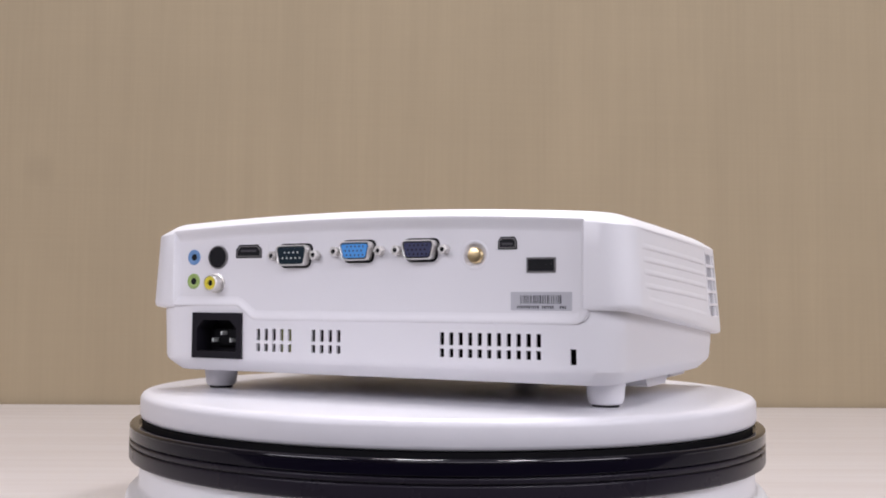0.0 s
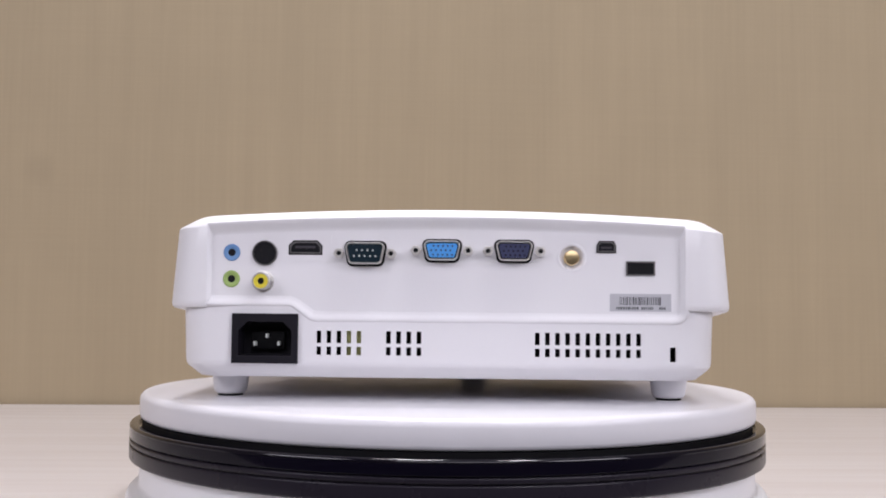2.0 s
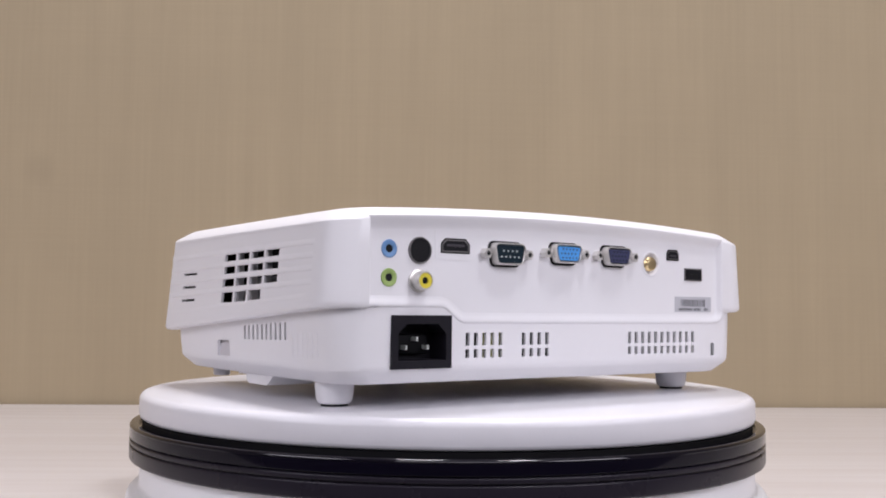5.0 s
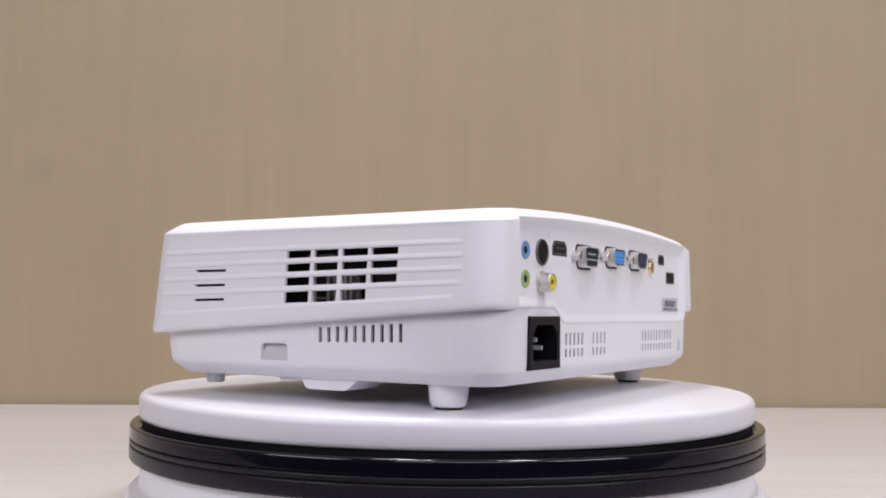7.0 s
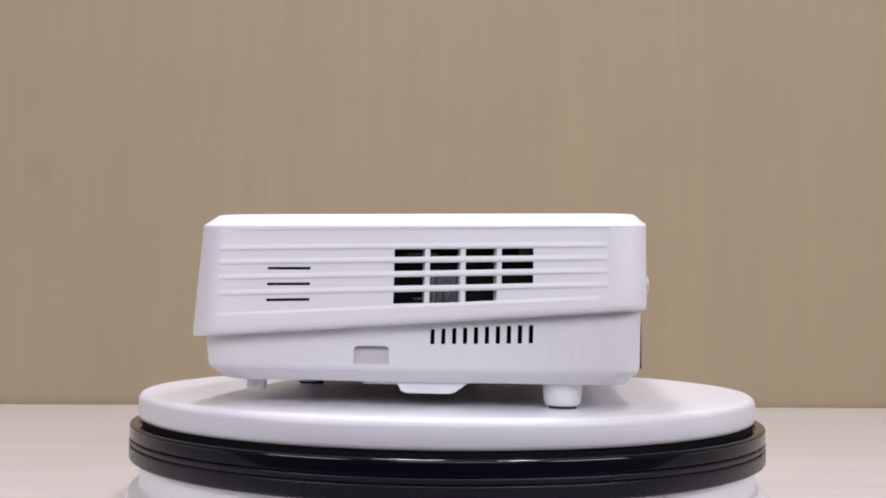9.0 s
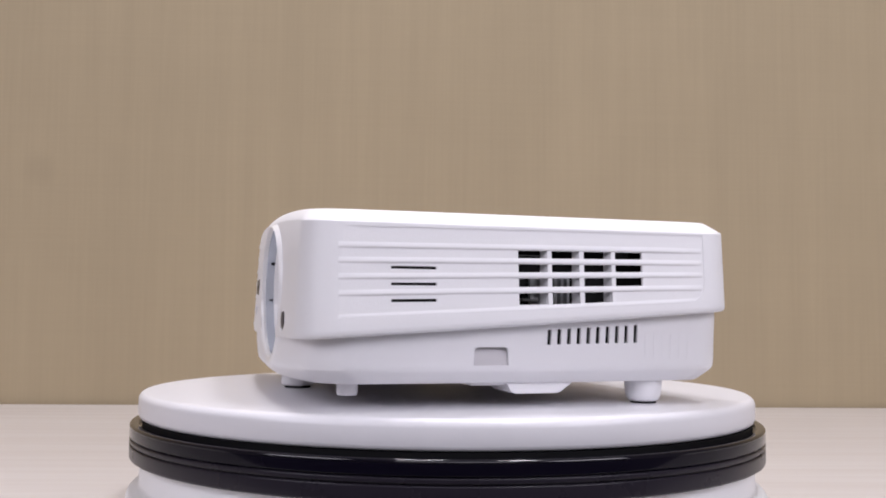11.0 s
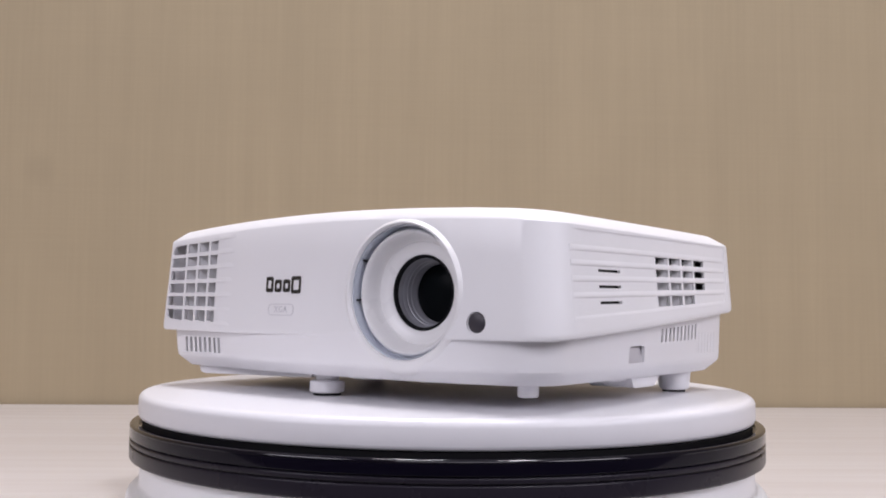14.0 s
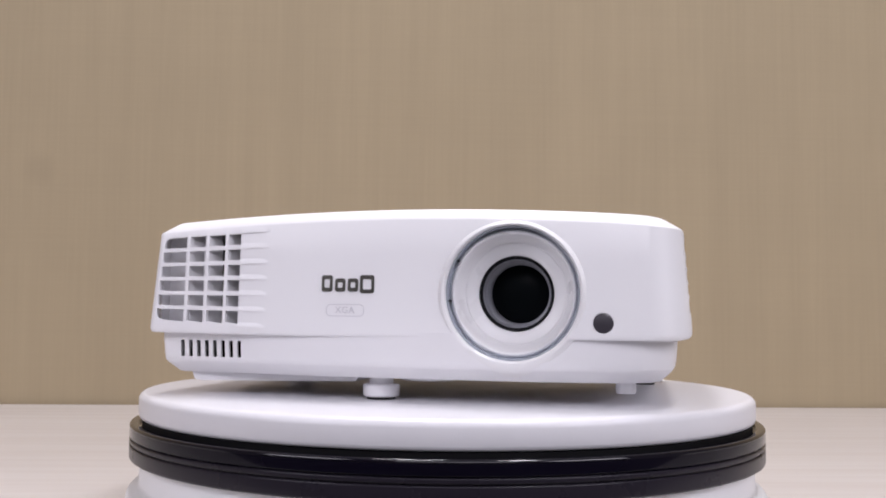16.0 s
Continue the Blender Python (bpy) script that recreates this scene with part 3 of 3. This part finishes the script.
    # faint ribs in the lower side
    for i in range(6):
        y = -57.5 - 4.6 * i
        bm = prism_x(bmesh.new(), [(y, 86), (y - 2.6, 86), (y - 2.6, 97.5), (y, 97.5)], -140.0, -125)
        for v in bm.verts:
            if v.co.x < -0.13:
                v.co.x = -(left_x(v.co.y * 1000) - 4.0 + (v.co.z * 1000 + ZB - 83.5) * 0.042) / 1000
        part("rib", bm, WHITE, lower)
    part("notch_floor", prism_y(bmesh.new(), [(-127.8, 82.8), (-121.5, 82.8), (-121.5, 92.2), (-126.6, 92.2)], 11.2, 28.8), NOTCHGREY, lower, "grey recess floor")
    part("circuit_board", box(bmesh.new(), -48.3, -33, -97.6, -96.6, 84, 100), PCB, root, "olive green circuit board behind the slots")

    lens_assembly(root)
    feet(root)
    rear_ports(root)
    badge(root)
    return tagged(root, "white desktop video projector standing on the round platter", "projector")


def lens_assembly(root):
    cx, cz = LENS[0], LENS[2]
    n = 96
    bm = bmesh.new()
    rings = []
    for k, (y, ko) in enumerate(((88.0, 0), (109.2, 0), (110.2, 0.12), (110.4, 0.32), (109.6, 0.6), (107.8, 0.85), (105.0, 1.0), (88.0, 1.0))):
        ring = []
        for i in range(n):
            a = 2 * math.pi * i / n
            xi, zi = cx + 31.6 * math.cos(a), cz + 31.6 * math.sin(a)
            xo, zo = -53.3 + 36.4 * math.cos(a), 113.9 + 36.9 * math.sin(a)
            ring.append(bm.verts.new(P(xi + (xo - xi) * ko, y, zi + (zo - zi) * ko)))
        rings.append(ring)
    for a, b in list(zip(rings, rings[1:])) + [(rings[-1], rings[0])]:
        for i in range(n):
            bm.faces.new((a[i], a[(i + 1) % n], b[(i + 1) % n], b[i]))
    hood = part("lens_surround", bm, WHITE_GLOSS, root, "raised white ring round the lens")
    part("liner", lathe(bmesh.new(), [(31.5, 94), (31.5, 108.0), (30.9, 108.0), (30.9, 94)], "y", LENS, 96), SILVER, hood, "silver liner of the lens opening")
    part("back_plate", lathe(bmesh.new(), [(27, 93), (31.4, 93), (31.4, 101.2), (27, 101.2)], "y", LENS, 96), RINGGREY, hood, "grey floor of the ring gap")
    zoom = part("zoom_ring", lathe(bmesh.new(), [(29.7, 86), (29.7, 103.0), (29.5, 103.8), (29.0, 104.3), (28.4, 104.3), (27.8, 103.7), (27.0, 101.6), (25.8, 98.0), (24.9, 95.8), (24.4, 95.4), (23.9, 95.5), (23.4, 95.2), (21.0, 94.2), (18.6, 93.4), (18.1, 92.9), (18.0, 86)], "y", LENS, 128), WHITE_GLOSS, root, "white dished zoom ring")
    for a in (30, -7):
        bm = bmesh.new()
        pts = []
        for r, d in ((29.6, -0.7), (31.0, -0.7), (31.0, 0.7), (29.6, 0.7)):
            t = radians(a + d)
            pts.append((cx + r * math.cos(t), cz + r * math.sin(t)))
        prism_y(bm, pts, 98, 106.0)
        part("tab", bm, BLACK, zoom, "black click stop")
    lens = part("lens_barrel", lathe(bmesh.new(), [(16.7, 76), (16.7, 91.2), (16.5, 91.0), (16.4, 88.0), (16.2, 87.7), (16.0, 85.4), (15.5, 85.2), (15.3, 83.2), (14.9, 83.0), (14.7, 80.2), (14.3, 79.6), (14.2, 76)], "y", LENS, 96), GREYBARREL, root, "grey stepped lens barrel")
    part("rim", lathe(bmesh.new(), [(18.1, 86), (18.1, 93.2), (17.9, 93.5), (17.0, 93.4), (16.6, 92.6), (16.6, 86)], "y", LENS, 96), GROOVE, lens, "black lens rim")
    part("glass", lathe(bmesh.new(), [(0, 81.6), (4, 81.4), (8, 80.8), (11.5, 79.9), (14.3, 78.6), (14.3, 76), (0, 76)], "y", LENS, 64, False), GLASS, lens, "dark coated front lens")
    ir = part("infrared_sensor", lathe(bmesh.new(), [(0, 110.1), (2.4, 110.0), (3.9, 109.7), (4.6, 109.0), (4.6, 100), (0, 100)], "y", (-95.6, 0, 102.7), 40, False), IRWIN, root, "dark smoked infrared window")
    part("rim", lathe(bmesh.new(), [(4.6, 100), (4.6, 109.0), (5.1, 109.3), (5.1, 100)], "y", (-95.6, 0, 102.7), 40), WHITE, ir)


def feet(root):
    for x in (-110.2, 113.9):
        f = part("rear_foot", lathe(bmesh.new(), [(0, 78), (9.4, 78), (9.2, 74), (8.5, 67.2), (7.8, 65.4), (6.6, 64.7), (0, 64.7)], "z", (x, -66.4, 0), 48, False), WHITE, root)
        part("rubber_pad", lathe(bmesh.new(), [(0, 64.9), (6.3, 64.9), (6.3, 63.7), (0, 63.7)], "z", (x, -66.4, 0), 32, False), RUBBER, f, "black rubber pad")
    f = part("front_foot", lathe(bmesh.new(), [(0, 78), (6.0, 78), (6.0, 71.4), (8.6, 71.2), (9.1, 70.6), (9.1, 66.0), (8.5, 65.2), (7.6, 64.9), (0, 64.9)], "z", (15.6, 84.3, 0), 48, False), WHITE, root, "white screw-adjustable front foot")
    part("rubber_pad", lathe(bmesh.new(), [(0, 65.0), (7.2, 65.0), (7.2, 63.7), (0, 63.7)], "z", (15.6, 84.3, 0), 32, False), RUBBER, f, "black rubber pad")
    part("foot_boss", lathe(bmesh.new(), [(0, 77), (15, 77), (15, 73.6), (14.2, 72.8), (0, 72.8)], "z", (-6, 70, 0), 48, False), WHITE, root)
    part("side_foot", lathe(bmesh.new(), [(0, 78), (4.9, 78), (4.8, 70.2), (4.3, 69.2), (0, 69.2)], "z", (-104.6, 80.9, 0), 32, False), WHITE, root)
    bm = prism_x(bmesh.new(), [(10, 76), (7.4, 71), (5.0, 69.9), (-15.5, 69.9), (-17.5, 70.6), (-25, 76)], -121, -96)
    part("lamp_door_latch", bm, WHITE, root)
    bm = prism_y(bmesh.new(), [(26, 77), (30, 71.8), (114, 70.4), (118, 71.4), (120, 77)], 46, 82)
    part("bottom_cover", bm, WHITE, root)
    bm = prism_x(bmesh.new(), [(-8, 77), (-6, 70.0), (-3, 68.8), (34, 68.8), (42, 72.0), (44, 77)], 88, 118)
    part("bottom_rail", bm, WHITE, root)
    for k in range(7):
        part("grip_bump", box(bmesh.new(), -123.0, -120.6, 27.4 - 2.2 * k, 28.6 - 2.2 * k, 76.0, 77.2, 0.3), WHITE, root)
    part("latch_tab", box(bmesh.new(), -118, -104, 9, 26, 73.6, 76, 0.6), WHITE, root)


def hexnut(x, z):
    bm = bmesh.new()
    lathe(bm, [(0, -101.2), (2.6, -101.2), (2.6, -104.6), (2.2, -105.0), (1.25, -105.0), (1.25, -104), (0, -104)], "y", (x, 0, z), 6, False)
    return bm


def dsub(root, x, z, w, h, name, mat, pins, pinmat, male, label):
    """A D-shaped socket: metal shell round a coloured insert with its contacts and two screw posts."""
    def dshape(hw, hh, r=2.4):
        pts = []
        for sx, sz, a0 in ((1, 1, 0), (-1, 1, 90), (-1, -1, 180), (1, -1, 270)):
            ww = hw if sz > 0 else hw - 1.1
            for k in range(5):
                a = radians(a0 + 90 * k / 4)
                pts.append((x + sx * (ww - r) + r * math.cos(a), z + sz * (hh - r) + r * math.sin(a)))
        return pts
    c = part(name, prism_y(bmesh.new(), dshape(w / 2 + 1.0, h / 2 + 1.0, 3.0), -101.25, -100.9), BLACK, root, label)
    bm = bmesh.new()
    loops = []
    for (gx, y) in ((0, -101.1), (0, -105.6), (-0.2, -106.0), (-0.55, -106.0), (-0.75, -105.7), (-0.75, -101.1)):
        loops.append([bm.verts.new(P(px, y, pz)) for px, pz in dshape(w / 2 + gx, h / 2 + gx, 2.4 + gx)])
    for a, b in zip(loops, loops[1:]):
        for i in range(len(a)):
            j = (i + 1) % len(a)
            bm.faces.new((a[i], a[j], b[j], b[i]))
    part("metal_shell", bm, STEEL, c, "nickel shell")
    part("insert", prism_y(bmesh.new(), dshape(w / 2 - (1.0 if male else 1.35), h / 2 - (1.0 if male else 1.35), 1.3), -101.1, -105.3 if male else -105.7), mat, c)
    for count, dz, pitch, shift in pins:
        for i in range(count):
            px = x + (i - (count - 1) / 2) * pitch + shift
            bm = bmesh.new()
            if male:
                lathe(bm, [(0.48, -104.8), (0.48, -105.5), (0.3, -105.8), (0, -105.8)], "y", (px, 0, z + dz), 8, False)
            else:
                lathe(bm, [(0, -105.78), (0.5, -105.78), (0.5, -105.5)], "y", (px, 0, z + dz), 8, False)
            part("pin" if male else "socket", bm, pinmat, c)
    for s in (-12.55, 12.55):
        p = part("screw_post", hexnut(x + s, z), STEEL, c, "hexagonal nickel screw post")
        part("bore", lathe(bmesh.new(), [(0, -104.3), (1.3, -104.3), (1.3, -104)], "y", (x + s, 0, z), 12, False), BLACK, p)


def rear_ports(root):
    yw = -101.0
    # audio jacks
    for z, mat, lab in ((135.1, JACKBLUE, "light blue audio jack"), (122.3, JACKGREEN, "lime green audio jack")):
        j = part("audio_jack", lathe(bmesh.new(), [(4.1, -100.5), (4.1, -101.2), (3.8, -101.45), (2.4, -101.4), (1.8, -101.1), (1.7, -100.5)], "y", (-102.9, 0, z), 36), mat, root, lab)
        part("hole", lathe(bmesh.new(), [(0, -101.05), (1.85, -101.05), (1.85, -100.6)], "y", (-102.9, 0, z), 20, False), BLACK, j)
    # s-video
    s = part("video_jack", lathe(bmesh.new(), [(6.1, -100.5), (6.1, -101.7), (5.9, -102.1), (5.6, -102.1), (5.4, -101.4), (5.4, -100.5)], "y", (-86.8, 0, 134.9), 48), DULLSTEEL, root, "round metal mini-jack with black core")
    core = part("core", lathe(bmesh.new(), [(0, -101.5), (5.45, -101.5), (5.45, -100.5)], "y", (-86.8, 0, 134.9), 40, False), BLACK, s)
    for dx, dz in ((-2, 1.2), (2, 1.2), (-1.2, -1.6), (1.2, -1.6)):
        part("contact_hole", lathe(bmesh.new(), [(0, -101.68), (0.5, -101.68), (0.5, -101.5)], "y", (-86.8 + dx, 0, 134.9 + dz), 10, False), DARK, s)
    part("key_slot", box(bmesh.new(), -87.9, -85.7, -101.7, -101.5, 130.9, 132.3), INLET, s)
    # composite jack
    r = part("composite_jack", lathe(bmesh.new(), [(5.2, -100.5), (5.2, -102.2), (4.3, -102.4), (4.3, -106.9), (4.0, -107.3), (3.5, -107.3), (3.5, -101)], "y", (-87.4, 0, 121.2), 40), STEEL, root, "nickel composite video jack")
    part("collar", lathe(bmesh.new(), [(3.5, -101), (3.5, -107.0), (1.6, -107.0), (1.6, -101)], "y", (-87.4, 0, 121.2), 32), YELLOW, r, "yellow insulating ring")
    part("hole", lathe(bmesh.new(), [(0, -106.2), (1.65, -106.2), (1.65, -105.6)], "y", (-87.4, 0, 121.2), 20, False), BLACK, r)
    # hdmi with its plate
    def six(x0, x1, z0, z1, c):
        return [(x0, z0), (x1, z0), (x1, z1 - c), (x1 - c, z1), (x0 + c, z1), (x0, z1 - c)]
    h = part("digital_port", prism_y(bmesh.new(), six(-75.3, -58.9, 134.2, 141.2, 2.4), -101.3, -100.8), BLACK, root, "six-sided digital video port with metal rim")
    part("rim", prism_y(bmesh.new(), six(-74.7, -59.5, 134.8, 140.6, 2.2), -101.42, -101.2), DULLSTEEL, h, "nickel rim")
    part("cavity", prism_y(bmesh.new(), six(-74.1, -60.1, 135.4, 140.0, 2.0), -101.5, -101.3), BLACK, h)
    part("tongue", box(bmesh.new(), -72.0, -62.2, -101.62, -101.45, 137.4, 138.5), IRWIN, h)
    part("port_plate", box(bmesh.new(), -78.4, -54.6, -101.15, -100.8, 131.2, 145.0), WHITE, root, smooth=0)
    # serial, two video sockets
    dsub(root, -38.0, 135.0, 18.6, 10.4, "serial_port", DKGREEN, ((5, -1.4, 2.6, 0), (4, 1.4, 2.6, 0)), TINPIN, True, "black nine-pin serial port with nickel shell")
    three = ((5, 2.1, 2.25, 0.5), (5, 0, 2.25, -0.5), (5, -2.1, 2.25, 0.3))
    dsub(root, -1.0, 136.6, 17.4, 9.4, "video_port", BLUE, three, NAVY, False, "blue fifteen-hole video port with nickel shell")
    dsub(root, 33.6, 136.6, 17.4, 9.4, "video_port", NAVY, three, BLACK, False, "navy fifteen-hole video port with nickel shell")
    # threaded brass terminal in a round dimple
    a = part("terminal_dimple", lathe(bmesh.new(), [(0, -99.2), (4.6, -99.2), (5.2, -100.0), (5.6, -100.9), (6.2, -101.25), (6.8, -101.2), (7.2, -100.9), (6.0, -99), (5.9, -94.5), (0, -94.5)], "y", (61.3, 0, 133.8), 48, False), WHITE, root, "round moulded recess", 60)
    prof = [(0, -98.4), (3.7, -98.4)]
    for k in range(4):
        prof += [(3.7, -98.8 - 0.6 * k), (3.4, -99.1 - 0.6 * k)]
    prof += [(3.6, -101.2), (3.3, -101.7), (2.4, -101.9), (1.0, -102.0), (0, -102.0)]
    part("terminal", lathe(bmesh.new(), prof, "y", (61.3, 0, 133.8), 32, False), BRASS, a, "threaded brass terminal")
    # small and large usb
    def keystone(g):
        return [(73.1 + g, 136.2 + g), (82.5 - g, 136.2 + g), (82.5 - g, 140.0), (81.2 - g, 142.0 - g), (74.4 + g, 142.0 - g), (73.1 + g, 140.0)]
    u = part("mini_usb_port", prism_y(bmesh.new(), keystone(0.0), -101.4, -100.8), BLACK, root, "small trapezoid port with metal rim")
    part("rim", prism_y(bmesh.new(), keystone(0.5), -101.5, -101.3), DULLSTEEL, u, "dull metal rim")
    part("cavity", prism_y(bmesh.new(), keystone(1.0), -101.58, -101.4), BLACK, u)
    part("tongue", box(bmesh.new(), 75.2, 80.4, -101.72, -101.5, 138.2, 139.2), IRWIN, u)
    u = part("usb_port", box(bmesh.new(), 87.2, 101.1, -101.45, -100.8, 125.4, 132.3), DULLSTEEL, root, "flat rectangular port with metal rim")
    part("cavity", box(bmesh.new(), 87.9, 100.4, -101.56, -101.3, 126.1, 131.6), BLACK, u)
    part("tongue", box(bmesh.new(), 89.0, 99.3, -101.8, -101.5, 129.0, 130.8), BLACK, u)
    # mains inlet
    x0, x1, z0, z1 = -101.8, -69.9, 81.8, 105.7
    hole = [(-98.6, 85.6), (-73.0, 85.6), (-73.0, 97.6), (-77.4, 101.8), (-94.2, 101.8), (-98.6, 97.6)]
    blk = box(bmesh.new(), x0, x1, -102.9, -85, z0, z1)
    c = part("power_inlet", subtract(blk, [prism_y(bmesh.new(), hole, -110, -90)]), INLET, root, "black three-pin mains inlet")
    part("core", box(bmesh.new(), -94.0, -77.6, -94.0, -90, 88.2, 97.0, 0.6), GROOVE, c)
    for px, pz in ((-91.6, 91.2), (-85.8, 95.0), (-80.0, 91.2)):
        part("blade", box(bmesh.new(), px - 0.45, px + 0.45, -98.4, -93, pz - 1.0, pz + 1.0), TINPIN, c, "tinned contact blade")
    # serial sticker with bar code; the print below is not legible
    st = part("sticker", box(bmesh.new(), 79.5, 108.7, -101.12, -100.9, 108.3, 116.7), STICKER, root, "silver-grey bar code sticker")
    rng = random.Random(4)
    x = 84.2
    while x < 103.4:
        w = rng.choice((0.28, 0.45, 0.7))
        part("bar", box(bmesh.new(), x, x + w, -101.17, -101.1, 111.4, 115.2), INK, st, smooth=0)
        x += w + rng.choice((0.28, 0.4, 0.6))
    x = 82.6
    while x < 106.0:
        w = rng.choice((0.5, 0.7, 0.9))
        if not 93.4 < x < 94.4 and not 100.4 < x < 102.4:
            part("print", box(bmesh.new(), x, x + w, -101.16, -101.1, 109.2, 110.5), INK, st, smooth=0)
        x += w + 0.35


def badge(root):
    """Maker's mark as plain blocks, and the raised format badge, on the curved front."""
    b = new("badge")
    b.parent = root
    def raised(out, inn, lift):
        """A closed band between two outlines that hugs the leaning, curved front."""
        bm = bmesh.new()
        loops = [[bm.verts.new(P(x, face_y(x, z) + d, z)) for x, z in o] for o, d in ((out, -0.6), (out, lift), (inn, lift), (inn, -0.6))]
        for a, c in zip(loops, loops[1:] + loops[:1]):
            for k in range(len(a)):
                bm.faces.new((a[k], a[(k + 1) % len(a)], c[(k + 1) % len(a)], c[k]))
        return bm
    for xa, xb, za, zb in ((40.6, 34.9, 116.6, 124.6), (33.6, 28.2, 116.6, 123.0), (26.9, 21.6, 116.6, 123.0), (20.6, 13.4, 115.8, 124.6)):
        bm = raised(rounded(xb, xa, za, zb, 1.2), rounded(xb + 1.4, xa - 1.4, za + 1.9, zb - 1.9, 0.5), 0.4)
        part("mark", bm, LOGO, b, "dark chrome block of the maker's mark", 20)
    bm = raised(rounded(18.2, 38.0, 104.6, 110.6, 2.4), rounded(18.6, 37.6, 105.0, 110.2, 2.0), 0.2)
    part("frame", bm, EMBOSS, b, "thin raised rounded frame", 20)
    cu = bpy.data.curves.new("format_text", "FONT")
    cu.body, cu.size, cu.extrude, cu.align_x, cu.align_y = "XGA", 0.0046, 0.0004, "CENTER", "CENTER"
    cu.space_character = 1.1
    tmp = new("format_text", cu)
    bpy.context.view_layer.update()
    me = bpy.data.meshes.new_from_object(tmp.evaluated_get(bpy.context.evaluated_depsgraph_get()))
    bpy.data.objects.remove(tmp)
    me.materials.clear()
    me.materials.append(EMBOSS)
    ob = new("lettering", me)
    ob.parent = b
    turn = math.degrees(math.atan2(front_y(31) - front_y(25), 6))
    ob.matrix_local = Matrix.Translation(P(28.1, face_y(28.1, 107.6) - 0.1, 107.6)) @ pose(0, 0, 0, 90 + 3.1, 0, 180 + turn)
    tagged(ob, "raised grey letters")


machine = projector()


# ---------------------------------------------------------------- what turns
def motions():
    rows = [(float(t), HEADING + RATE * t) for t in range(17)]
    walk(machine, [(t, pose(0, 0, ZB / 1000, 0, 0, a)) for t, a in rows])
    walk(platter, [(t, pose(0, 0, 0, 0, 0, a)) for t, a in rows])


motions()
